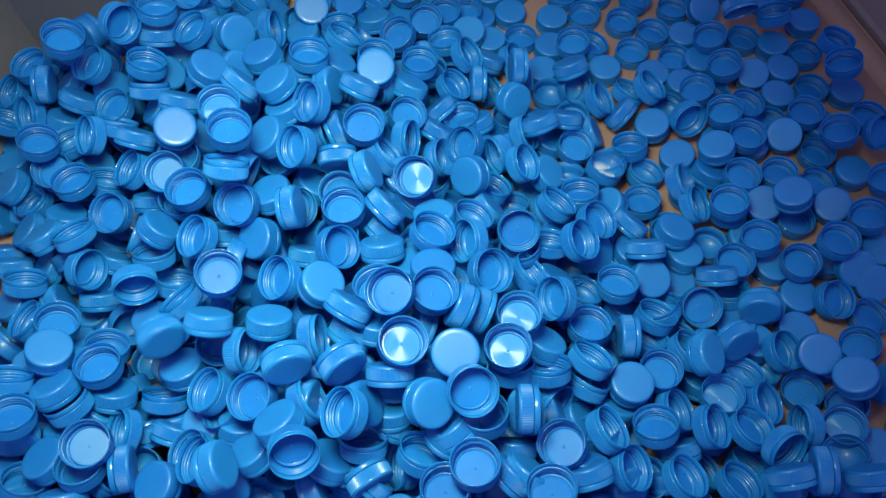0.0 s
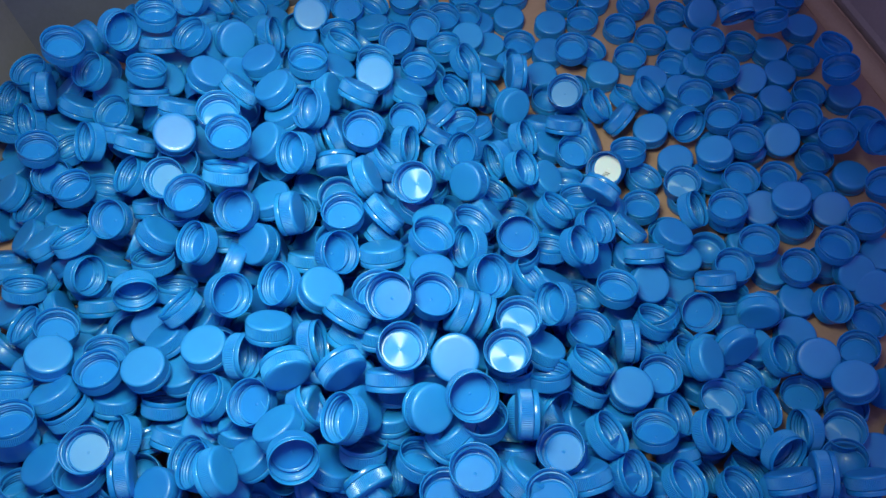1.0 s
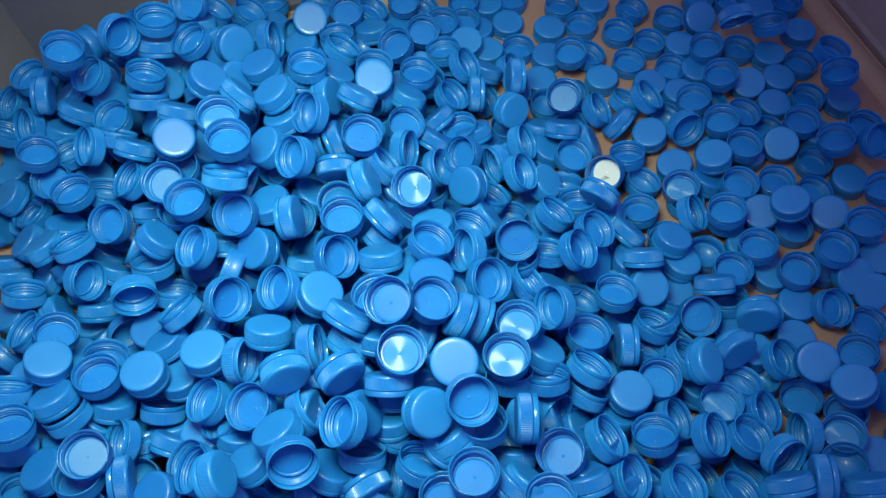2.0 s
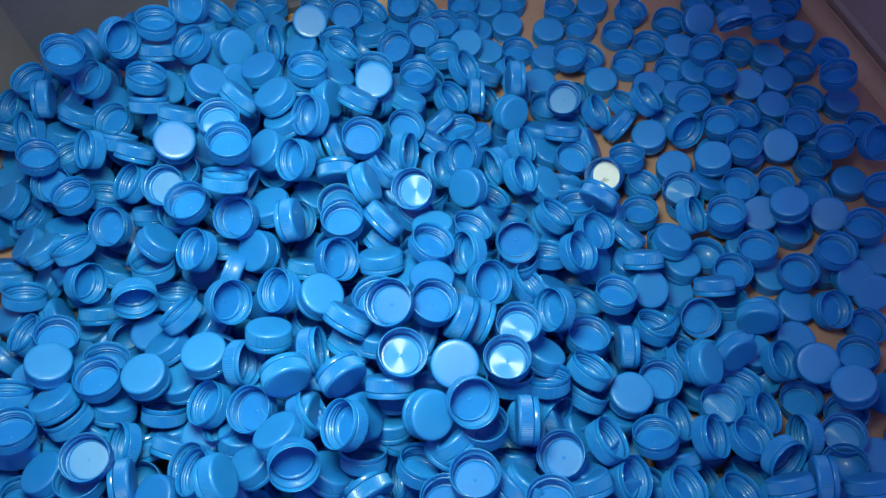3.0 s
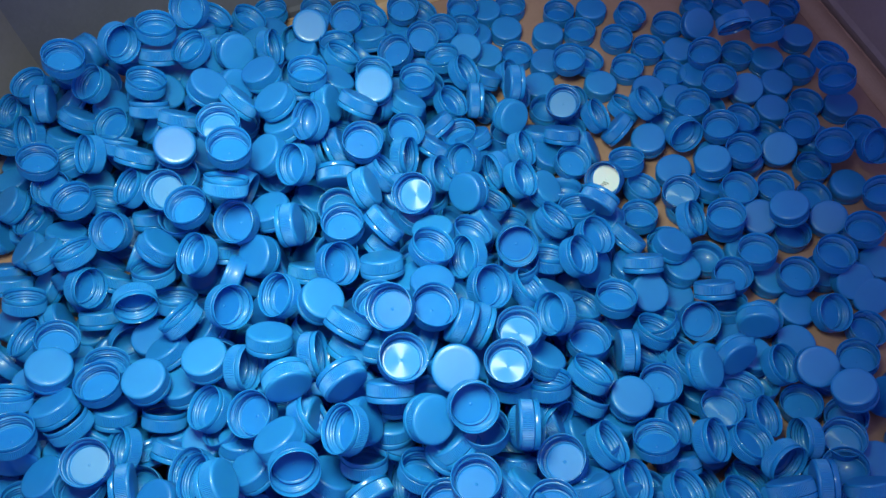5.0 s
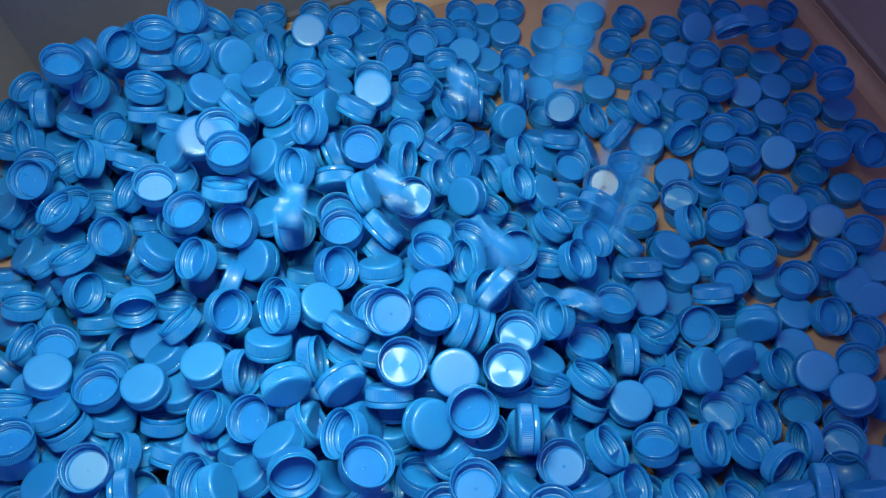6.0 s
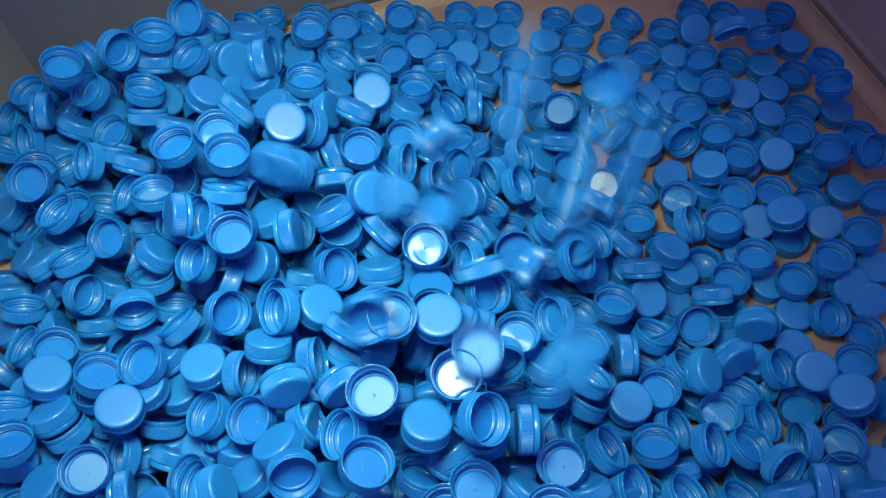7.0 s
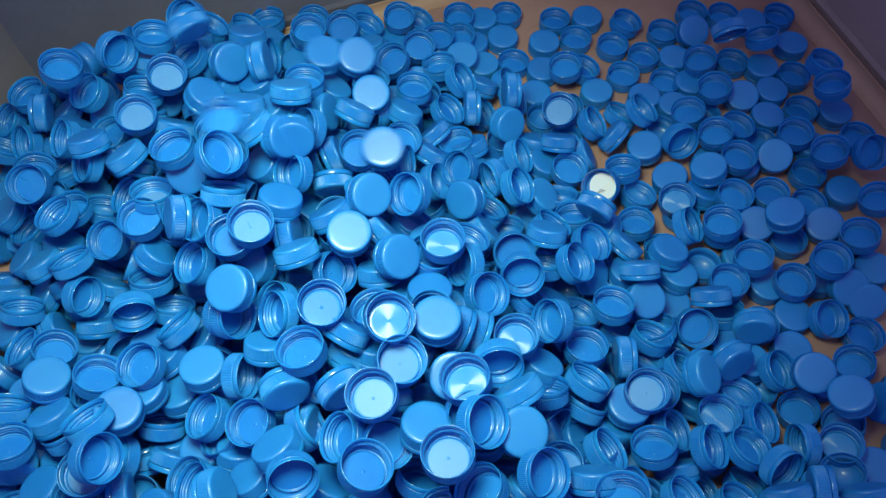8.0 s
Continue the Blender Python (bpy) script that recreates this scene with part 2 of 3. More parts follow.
def arrays(*meshes):
    """Vertices, faces and smooth flags of meshes taken together."""
    verts, faces, smooth = [], [], []
    for data in meshes:
        k = len(verts)
        verts += [tuple(v.co) for v in data.vertices]
        faces += [[i + k for i in p.vertices] for p in data.polygons]
        smooth += [p.use_smooth for p in data.polygons]
    return np.array(verts), faces, smooth


COVERED = arrays(covered_template())
HALF_SEEN = arrays(SHELL, BAND)
loose_poses = []


def deep(x, y, z, tilt, heading, kind=HALF_SEEN):
    top_places.append((Vector((x, y, z)) / 1000, standing(x, y, z, tilt, heading).col[2].xyz))
    loose_poses.append((standing(x, y, z, tilt, heading), kind))


def heap_height(x, y):
    """The heap's top, metres above the bin floor."""
    u, v = x, y
    total = 0.0
    swells = ((0.012, 0.097, -0.042, 0.074, -0.002),
              (0.073, -0.105, 0.149, -0.067, 0.030),
              (-0.085, 0.157, -0.047, 0.035, -0.001),
              (0.113, -0.031, 0.030, -0.018, 0.020))
    for j, row in enumerate(swells):
        for i, rise in enumerate(row):
            total += rise * math.exp(-((u + 0.34 - 0.17 * i) ** 2 + (v - 0.02 - 0.17 * j) ** 2) / (2 * 0.13 ** 2))
    return total


OUTWARD = np.array((0.0, -0.45, 0.893))  # out of the heap, towards the bin's mouth


def fill_heap():
    """Covered caps under the top layer: a random try stays where it neither lies over a cap nor pokes into one."""
    rng = random.Random(4)
    spots = np.array([tuple(p) for p, axis in top_places])
    axes = np.array([tuple(axis) for p, axis in top_places])
    for attempt in range(40000):
        x, y = rng.uniform(-0.42, 0.36), rng.uniform(-0.24, 0.66)
        top = heap_height(x, y)
        if top < 0.017 or x < -0.385 - 0.11 * (0.51 - y) or y > 0.60 + 0.35 * x:
            continue
        z = max(0.013, top - rng.uniform(0.004, 0.075 if y > 0.03 else 0.018))
        tilt = rng.choice((rng.uniform(0, 50), rng.uniform(130, 180), rng.uniform(50, 130)))
        heading = rng.uniform(0, 360)
        if z < 0.016:
            tilt = rng.choice((4, 176))
            z = 0.0075
        away = np.array((x, y, z)) - spots
        near = (away ** 2).sum(1)
        along = np.abs((away * axes).sum(1))
        across = np.sqrt(np.maximum(near - along ** 2, 0))
        over = away @ OUTWARD
        beside = np.sqrt(np.maximum(near - over ** 2, 0))
        if np.any((over > -0.006) & (beside < 0.017) & (near < 0.06 ** 2)):
            continue
        if np.any((along < 0.0185) & (across < 0.0135)):
            continue
        if np.any((near < 0.0128 ** 2) | ((along < 0.0125) & (across < (0.0285 if z < 0.01 else 0.0225)))):
            continue
        deep(x * 1000, y * 1000, z * 1000, tilt, heading, COVERED)
        p, axis = top_places[-1]
        spots = np.vstack([spots, tuple(p)])
        axes = np.vstack([axes, tuple(axis)])
    # caps flat on the board under the heap's skirts
    for ix in range(-14, 13):
        for iy in range(-8, 24):
            x = ix * 0.0325 + (iy % 2) * 0.016 + rng.uniform(-0.003, 0.003)
            y = iy * 0.0285 + rng.uniform(-0.003, 0.003)
            if heap_height(x, y) < 0.034 or x < -0.385 - 0.11 * (0.51 - y) or y > 0.60 + 0.35 * x:
                continue
            away = np.array((x, y, 0.0068)) - spots
            beside = np.sqrt((away[:, :2] ** 2).sum(1))
            if np.any((away[:, 2] > -0.0105) & (beside < 0.026)):
                continue
            deep(x * 1000, y * 1000, 6.8, rng.choice((2, 178)), rng.uniform(0, 360), COVERED)
    # the heart of the heap, well below the rest
    for ix in range(-20, 17):
        for iy in range(-8, 32):
            x, y = ix * 0.020 + rng.uniform(-0.005, 0.005), iy * 0.020 + rng.uniform(-0.005, 0.005)
            top = heap_height(x, y)
            z = top - rng.uniform(0.026, 0.036)
            if z < 0.017 or x < -0.385 - 0.11 * (0.51 - y) or y > 0.60 + 0.35 * x:
                continue
            away = np.array((x, y, z)) - spots
            over = away @ OUTWARD
            beside = np.sqrt(np.maximum((away ** 2).sum(1) - over ** 2, 0))
            if np.any((over > -0.012) & (over < 0.05) & (beside < 0.018)):
                continue
            deep(x * 1000, y * 1000, z * 1000, rng.choice((rng.uniform(0, 40), rng.uniform(140, 180))), rng.uniform(0, 360), COVERED)


def build_loose():
    verts, faces, smooth, k = [], [], [], 0
    for m, (points, sides, flags) in loose_poses:
        a = np.array(m)
        verts.append(points @ a[:3, :3].T + a[:3, 3])
        faces += [[v + k for v in f] for f in sides]
        smooth += flags
        k += len(points)
    data = bpy.data.meshes.new("cap_heap")
    data.from_pydata(np.concatenate(verts).tolist(), [], faces)
    data.materials.append(BLUE_LOOSE)
    data.polygons.foreach_set("use_smooth", smooth)
    tagged(new("cap_heap", data), "heap of blue plastic bottle caps under the top layer", "bottle caps", kind="stuff")


# the top layer, cap by cap
cap(-289, 424, 139, 161, -179)
cap(-254, 448, 132, 103, 145)
cap(-228, 464, 131, 165, -140)
cap(-204, 459, 112, 158, 15)
cap(-207, 491, 125, 137, 69)
cap(-208, 491, 98, 34, 84)
cap(-201, 518, 87, 143, -155)
cap(-172, 465, 103, 62, -46)
cap(-348, 451, 77, 170, 20)
cap(-329, 427, 83, 99, 7)
cap(-286, 436, 97, 153, 34)
cap(-376, 446, 48, 146, 31)
cap(-304, 421, 69, 50, 58)
cap(-237, 428, 107, 154, -136)
cap(-274, 415, 68, 164, 49)
cap(-241, 370, 88, 54, 70)
cap(-162, 361, 139, 170, 140, "shiny")
cap(-183, 414, 118, 33, 12)
cap(-209, 398, 98, 49, 74)
cap(-348, 414, 59, 130, 40)
cap(-374, 416, 48, 137, -137)
cap(-320, 369, 82, 162, -156)
cap(-279, 375, 84, 130, 29)
cap(-120, 528, 67, 30, -72)
cap(-91, 556, 49, 160, 95)
cap(-39, 589, 29, 165, 99)
cap(-19, 540, 40, 161, 107)
cap(-42, 506, 58, 155, 46)
cap(-95, 511, 62, 168, -89)
cap(-88, 485, 75, 142, -146)
cap(-56, 435, 95, 23, -78)
cap(-107, 431, 115, 170, -128)
cap(-147, 441, 103, 18, 158)
cap(-180, 547, 56, 147, -166)
cap(-150, 491, 80, 105, 178)
cap(-128, 397, 122, 27, 165)
cap(-156, 399, 118, 61, 42)
cap(-93, 416, 96, 69, -6)
cap(-67, 408, 106, 49, 55)
cap(-30, 439, 67, 39, 49)
cap(-22, 468, 64, 174, -140)
cap(-0, 517, 38, 167, -51)
cap(7, 461, 41, 143, -179)
cap(-31, 407, 70, 160, 143)
cap(-61, 366, 111, 165, 130)
cap(-82, 373, 95, 71, 17)
cap(-149, 334, 148, 171, -177)
cap(-107, 339, 121, 132, 33)
cap(-81, 346, 97, 107, -83)
cap(-31, 378, 77, 107, 167)
cap(-7, 405, 52, 51, 50)
cap(-5, 434, 43, 55, 141)
cap(64, 581, 7, 2, -91)
cap(105, 574, 7, 1, -78)
cap(137, 579, 7, 178, 60)
cap(118, 605, 7, 178, -64)
cap(151, 608, 7, 2, 97)
cap(73, 548, 7, 179, -97)
cap(120, 526, 26, 171, 38)
cap(101, 538, 7, 0, -179)
cap(140, 537, 11, 163, -168)
cap(173, 570, 7, 178, 98)
cap(202, 556, 7, 179, 154)
cap(179, 531, 7, 178, 40)
cap(188, 596, 13, 165, -180)
cap(151, 510, 7, 1, 114)
cap(196, 504, 7, 1, 171)
cap(184, 470, 30, 144, -171)
cap(169, 476, 15, 149, -138)
cap(105, 431, 35, 43, 85)
cap(139, 461, 23, 135, -179)
cap(158, 448, 21, 67, 147)
cap(186, 438, 17, 13, -160)
cap(130, 430, 16, 58, 8)
cap(163, 413, 19, 160, -66)
cap(113, 406, 28, 169, 131)
cap(68, 413, 38, 125, 177)
cap(60, 445, 43, 61, -51)
cap(39, 478, 16, 134, 179)
cap(29, 464, 42, 86, -177)
cap(15, 423, 44, 164, -23)
cap(27, 425, 36, 39, 122)
cap(40, 430, 14, 35, 41)
cap(17, 387, 57, 132, 34)
cap(19, 492, 47, 133, 178)
cap(20, 571, 20, 176, 76)
cap(22, 541, 24, 12, -97)
cap(-1, 560, 30, 172, 90)
cap(20, 599, 19, 175, 77)
cap(69, 613, 7, 179, -7)
cap(92, 508, 7, 1, 144)
cap(43, 545, 7, 1, 14)
cap(64, 474, 54, 85, -175)
cap(226, 588, 7, 178, -22)
cap(251, 578, 20, 33, -80)
cap(232, 553, 7, 1, -174)
cap(251, 537, 23, 165, 19)
cap(288, 548, 7, 179, -41)
cap(274, 554, 47, 69, 103)
cap(310, 554, 36, 151, -50)
cap(352, 571, 7, 2, 156)
cap(316, 541, 7, 2, 167)
cap(354, 510, 47, 168, -147)
cap(345, 530, 7, 179, 34)
cap(353, 481, 51, 157, -20)
cap(219, 523, 7, 178, 32)
cap(243, 521, 7, 0, -142)
cap(257, 498, 28, 165, 11)
cap(288, 502, 11, 19, -110)
cap(319, 511, 7, 2, -19)
cap(309, 480, 7, 1, -73)
cap(342, 487, 7, 179, 22)
cap(374, 484, 7, 2, -149)
cap(223, 493, 7, 2, 84)
cap(229, 472, 24, 166, 6)
cap(248, 443, 30, 165, -1)
cap(272, 458, 20, 175, 178)
cap(323, 448, 23, 171, 23)
cap(215, 437, 29, 116, 107)
cap(296, 448, 7, 179, 70)
cap(301, 427, 18, 26, -110)
cap(264, 418, 28, 175, 21)
cap(343, 420, 34, 160, -7)
cap(372, 436, 31, 176, 41)
cap(375, 415, 40, 143, 104)
cap(235, 405, 30, 18, 164)
cap(205, 406, 14, 13, -175)
cap(332, 414, 7, 179, -107)
cap(290, 387, 16, 173, -7)
cap(290, 611, 7, 179, 5)
cap(317, 603, 7, 1, -71)
cap(347, 610, 7, 179, 63)
cap(259, 615, 7, 179, 98)
cap(-313, 356, 63, 159, 99)
cap(-286, 335, 78, 171, -64)
cap(-340, 344, 31, 158, -13)
cap(-374, 338, 18, 79, 14)
cap(-334, 315, 35, 37, 171)
cap(-305, 296, 61, 37, 138)
cap(-301, 321, 47, 34, 68)
cap(-278, 291, 73, 145, -58)
cap(-254, 311, 72, 153, 64)
cap(-245, 350, 73, 144, 8)
cap(-184, 308, 111, 174, 32)
cap(-230, 331, 57, 48, 92)
cap(-210, 290, 85, 52, 36)
cap(-175, 275, 100, 144, 20)
cap(-147, 296, 111, 151, 62)
cap(-277, 310, 21, 66, 55)
cap(-262, 288, 34, 59, 69)
cap(-343, 285, 31, 54, 91)
cap(-315, 287, 27, 39, -177)
cap(-271, 271, 57, 109, 162)
cap(-318, 262, 50, 136, -105)
cap(-220, 246, 83, 103, 112)
cap(-268, 258, 28, 55, 91)
cap(-186, 234, 79, 131, -38)
cap(-277, 222, 67, 156, -153)
cap(-305, 229, 53, 148, -15)
cap(-133, 278, 93, 37, -150)
cap(-108, 292, 114, 79, 4)
cap(-72, 297, 105, 179, 179)
cap(-42, 295, 109, 65, 38)
cap(-8, 274, 111, 156, -152)
cap(-74, 264, 107, 133, 160)
cap(-125, 285, 66, 82, 18)
cap(-100, 276, 71, 54, 82)
cap(-112, 241, 104, 142, 23)
cap(-83, 235, 108, 27, 2)
cap(-61, 210, 125, 64, 56)
cap(-33, 214, 142, 160, 53)
cap(-6, 220, 130, 167, 169)
cap(-115, 207, 108, 41, 82)
cap(-151, 311, 136, 134, -101)
cap(-57, 327, 108, 66, 13)
cap(20, 344, 77, 53, -140)
cap(39, 355, 42, 148, -139)
cap(63, 367, 60, 133, 171)
cap(111, 349, 42, 158, -74)
cap(89, 331, 55, 141, -147)
cap(168, 357, 17, 168, -54)
cap(117, 310, 65, 151, 168)
cap(151, 326, 34, 51, 41)
cap(156, 294, 52, 56, 94)
cap(189, 334, 11, 160, -56)
cap(101, 287, 76, 140, 170)
cap(55, 292, 84, 141, 91)
cap(34, 328, 55, 57, 29)
cap(18, 273, 101, 121, 19)
cap(32, 247, 105, 143, 152)
cap(81, 296, 55, 143, -100)
cap(62, 263, 69, 134, -154)
cap(84, 267, 50, 46, 53)
cap(130, 260, 58, 164, -95)
cap(160, 274, 39, 20, -60)
cap(51, 215, 104, 178, -72, "shiny")
cap(79, 234, 89, 123, 17)
cap(105, 223, 65, 168, -106)
cap(134, 219, 57, 91, 180)
cap(141, 256, 15, 39, 56)
cap(161, 242, 38, 148, -123)
cap(12, 215, 118, 71, 164)
cap(208, 348, 28, 135, 174)
cap(231, 390, 13, 25, 49)
cap(254, 379, 25, 178, 94)
cap(234, 345, 37, 169, -27)
cap(269, 354, 20, 19, -128)
cap(287, 352, 39, 20, 161)
cap(299, 345, 7, 178, -9)
cap(325, 382, 7, 177, 164)
cap(329, 355, 17, 22, -137)
cap(349, 336, 31, 162, -17)
cap(256, 315, 31, 166, -34)
cap(314, 308, 40, 175, -26)
cap(363, 315, 10, 10, -176)
cap(234, 296, 25, 177, 8)
cap(272, 302, 7, 1, -105)
cap(288, 297, 23, 174, 2)
cap(213, 278, 38, 57, 95)
cap(347, 284, 15, 39, -99)
cap(287, 274, 7, 0, -132)
cap(311, 267, 17, 157, 130)
cap(243, 253, 35, 78, -99)
cap(199, 254, 31, 150, 89)
cap(187, 321, 32, 20, 50)
cap(341, 256, 7, 179, -113)
cap(375, 373, 29, 156, -16)
cap(325, 230, 12, 159, -22)
cap(279, 214, 37, 23, -119)
cap(280, 244, 7, 1, -53)
cap(258, 220, 25, 153, 174)
cap(218, 222, 42, 68, -68)
cap(189, 206, 56, 41, -11)
cap(157, 196, 47, 177, -60)
cap(201, 180, 40, 171, -80, "shiny")
cap(233, 177, 31, 144, 178)
cap(273, 193, 10, 165, -36)
cap(297, 192, 48, 31, 158)
cap(337, 197, 17, 69, 172)
cap(289, 161, 30, 167, -30, "shiny")
cap(187, 155, 49, 139, 175)
cap(217, 156, 42, 157, -142)
cap(263, 162, 28, 96, 2)
cap(315, 147, 18, 16, 148)
cap(235, 141, 48, 124, 120)
cap(220, 135, 15, 137, -127)
cap(229, 118, 65, 73, 103)
cap(251, 122, 66, 102, 177)
cap(284, 119, 59, 69, 100)
cap(146, 152, 59, 152, -67)
cap(167, 143, 32, 66, 99)
cap(163, 119, 51, 147, -156)
cap(204, 118, 36, 150, -138)
cap(-268, 194, 85, 21, 34)
cap(-234, 185, 81, 168, -101)
cap(-261, 169, 79, 37, 120)
cap(-292, 174, 83, 124, -100)
cap(-280, 147, 90, 156, -112)
cap(-197, 172, 48, 124, -97)
cap(-156, 168, 80, 146, -2)
cap(-226, 129, 91, 171, 145, "pale")
cap(-217, 146, 59, 135, 9)
cap(-203, 152, 35, 60, 108)
cap(-185, 147, 51, 71, 72)
cap(-154, 120, 88, 142, -3)
cap(-209, 119, 68, 96, 12)
cap(-137, 112, 108, 70, 14)
cap(-122, 158, 100, 160, 28)
cap(-98, 173, 123, 79, -67)
cap(-63, 173, 124, 86, -55)
cap(-94, 207, 81, 51, 174)
cap(-85, 195, 109, 102, -174)
cap(8, 178, 130, 21, -92)
cap(-8, 148, 123, 39, -33)
cap(-59, 141, 124, 138, 7)
cap(-89, 158, 90, 80, -8)
cap(-101, 138, 112, 40, 133)
cap(-89, 119, 119, 132, 112)
cap(-122, 128, 80, 34, 145)
cap(-13, 124, 91, 143, -117)
cap(-47, 112, 65, 75, 48)
cap(18, 153, 133, 148, 112)
cap(53, 148, 112, 90, -180)
cap(73, 167, 62, 69, 15)
cap(71, 183, 85, 137, -85)
cap(102, 194, 75, 136, -130)
cap(132, 182, 59, 3, 43)
cap(76, 130, 95, 161, -0)
cap(109, 145, 74, 134, -158)
cap(20, 113, 112, 170, -75)
cap(47, 133, 69, 66, 85)
cap(43, 111, 89, 69, 43)
cap(92, 113, 87, 69, 108)
cap(125, 123, 61, 141, 177)
cap(66, 99, 107, 164, -65)
cap(2, 101, 100, 166, -89)
cap(-358, 356, 39, 30, -179)
cap(-167, 583, 31, 174, -82)
cap(-70, 573, 33, 153, -170)
cap(-80, 597, 20, 3, -157)
cap(44, 606, 7, 2, 154)
cap(46, 384, 49, 96, 27)

# caps wedged between their neighbours
cap(24, 218, 105, 72, 164)
cap(-61, 201, 103, 60, 57)
cap(46, 183, 86, 140, -87)
cap(-87, 156, 98, 116, -157)
cap(-51, 163, 83, 35, 100)
cap(-36, 150, 70, 61, 56)
cap(8, 137, 101, 62, 134)
cap(-61, 124, 69, 23, 95)
cap(-47, 113, 75, 90, -58)
cap(75, 168, 64, 111, 134)
cap(53, 113, 89, 59, 51)
cap(93, 120, 78, 55, 80)
cap(168, 252, 29, 141, -50)
cap(199, 220, 29, 52, -34)
cap(-239, 173, 45, 34, 118)
cap(-209, 151, 29, 94, -61)
cap(-192, 160, 35, 53, 99)
cap(-132, 201, 62, 139, -13)
cap(-144, 190, 51, 60, 66)

# caps half covered by the top layer
deep(70, 205, 75, 38, 52)
deep(-45, 205, 106, 39, 73)
deep(-225, 162, 20, 45, 81)
deep(-135, 148, 68, 38, 81)
deep(-116, 164, 74, 46, 73)
deep(-32, 173, 90, 34, 87)
deep(91, 187, 48, 42, 95)
deep(107, 148, 55, 139, -71)
deep(-259, 145, 50, 40, 74)
deep(-234, 460, 105, 38, 85)
deep(-188, 469, 96, 63, -45)
deep(-321, 444, 60, 38, 164)
deep(-284, 443, 60, 24, 22)
deep(-236, 413, 94, 136, -93)
deep(-263, 388, 77, 130, -106)
deep(-237, 414, 67, 43, 178)
deep(-320, 413, 52, 38, 60)
deep(-308, 386, 58, 163, -53)
deep(-49, 573, 13, 13, 40)
deep(-67, 542, 38, 22, 109)
deep(-58, 458, 83, 170, 178)
deep(-116, 430, 97, 41, 88)
deep(-162, 554, 32, 29, 1)
deep(-122, 385, 107, 26, 142)
deep(-99, 378, 123, 131, 27)
deep(-97, 379, 89, 106, -180)
deep(-89, 403, 73, 151, -96)
deep(-131, 355, 111, 34, -168)
deep(-46, 353, 89, 124, -154)
deep(119, 482, 17, 133, 129)
deep(94, 420, 17, 16, 14)
deep(39, 503, 27, 39, 59)
deep(64, 515, 15, 135, 176)
deep(68, 486, 26, 125, 175)
deep(205, 462, 9, 171, -177)
deep(-360, 369, 20, 25, 143)
deep(-273, 351, 52, 143, -124)
deep(-215, 275, 73, 149, -93)
deep(-201, 260, 54, 138, -101)
deep(-170, 232, 61, 51, 161)
deep(-299, 254, 29, 78, 25)
deep(-162, 291, 74, 54, 88)
deep(-360, 305, 16, 53, 91)
deep(-112, 311, 82, 134, 145)
deep(-126, 311, 101, 20, 139)
deep(-63, 307, 82, 69, -13)
deep(-43, 288, 82, 64, 44)
deep(-43, 266, 102, 44, 95)
deep(-7, 298, 91, 23, 110)
deep(-44, 229, 117, 164, -54)
deep(-7, 244, 113, 18, 88)
deep(85, 372, 38, 38, -4)
deep(175, 389, 11, 162, -141)
deep(141, 324, 17, 64, -3)
deep(93, 314, 33, 30, 64)
deep(55, 344, 28, 158, -82)
deep(21, 304, 79, 152, -143)
deep(119, 294, 43, 49, -27)
deep(141, 296, 25, 150, -129)
deep(108, 264, 32, 153, -130)
deep(239, 348, 20, 169, -30)
deep(316, 307, 8, 174, -42)
deep(230, 274, 14, 149, -67)
deep(332, 294, 22, 42, -89)
deep(196, 306, 18, 13, 53)
deep(222, 199, 29, 153, -112)
deep(181, 214, 41, 146, -151)
deep(304, 182, 12, 159, -25)
deep(262, 126, 39, 143, 163)
deep(186, 131, 15, 141, -155)
deep(165, 168, 41, 140, -173)
deep(283, 138, 35, 152, -35)
deep(-289, 191, 58, 29, 42)
deep(-240, 205, 61, 149, -122)
deep(-197, 216, 64, 37, 135)
deep(-184, 191, 60, 20, 111)
deep(-230, 173, 56, 45, 75)
deep(-252, 160, 72, 142, -53)
deep(-286, 140, 67, 77, -76)
deep(-146, 158, 71, 148, -18)
deep(-234, 118, 75, 162, -98)
deep(-257, 162, 32, 42, 85)
deep(-241, 163, 47, 54, 42)
deep(-217, 168, 15, 44, 61)
deep(-166, 130, 65, 154, -4)
deep(-227, 119, 51, 112, -159)
deep(-297, 116, 44, 41, 60)
deep(-278, 112, 54, 140, -119)
deep(-262, 125, 65, 24, 152)
deep(-33, 169, 115, 63, 90)
deep(-51, 152, 104, 60, 10)
deep(-51, 133, 81, 135, -94)
deep(-42, 150, 55, 77, 17)
deep(-63, 121, 43, 15, 67)
deep(-26, 124, 57, 116, 6)
deep(-134, 192, 95, 106, 174)
deep(-127, 205, 46, 58, 134)
deep(-152, 198, 32, 58, 68)
deep(-124, 181, 64, 68, 56)
deep(-109, 162, 82, 141, -140)
deep(-35, 156, 79, 36, 86)
deep(-73, 123, 76, 46, 49)
deep(26, 145, 107, 160, -83)
deep(55, 155, 83, 125, 168)
deep(86, 180, 31, 127, 166)
deep(101, 182, 57, 129, -122)
deep(100, 128, 56, 144, -119)
deep(95, 163, 42, 46, 8)
deep(5, 135, 96, 40, 52)
deep(64, 202, 62, 32, 52)
deep(-367, 383, 30, 17, 119)
deep(-331, 252, 33, 25, 171)
deep(-168, 518, 58, 20, 157)
deep(-123, 583, 31, 169, 128)
deep(-192, 507, 69, 172, -97)
deep(-22, 601, 12, 155, -172)
deep(-90, 450, 83, 34, 29)
deep(151, 302, 29, 15, 45)
deep(-22, 321, 76, 150, -146)
deep(-102, 337, 71, 35, 31)
deep(181, 257, 12, 25, 58)
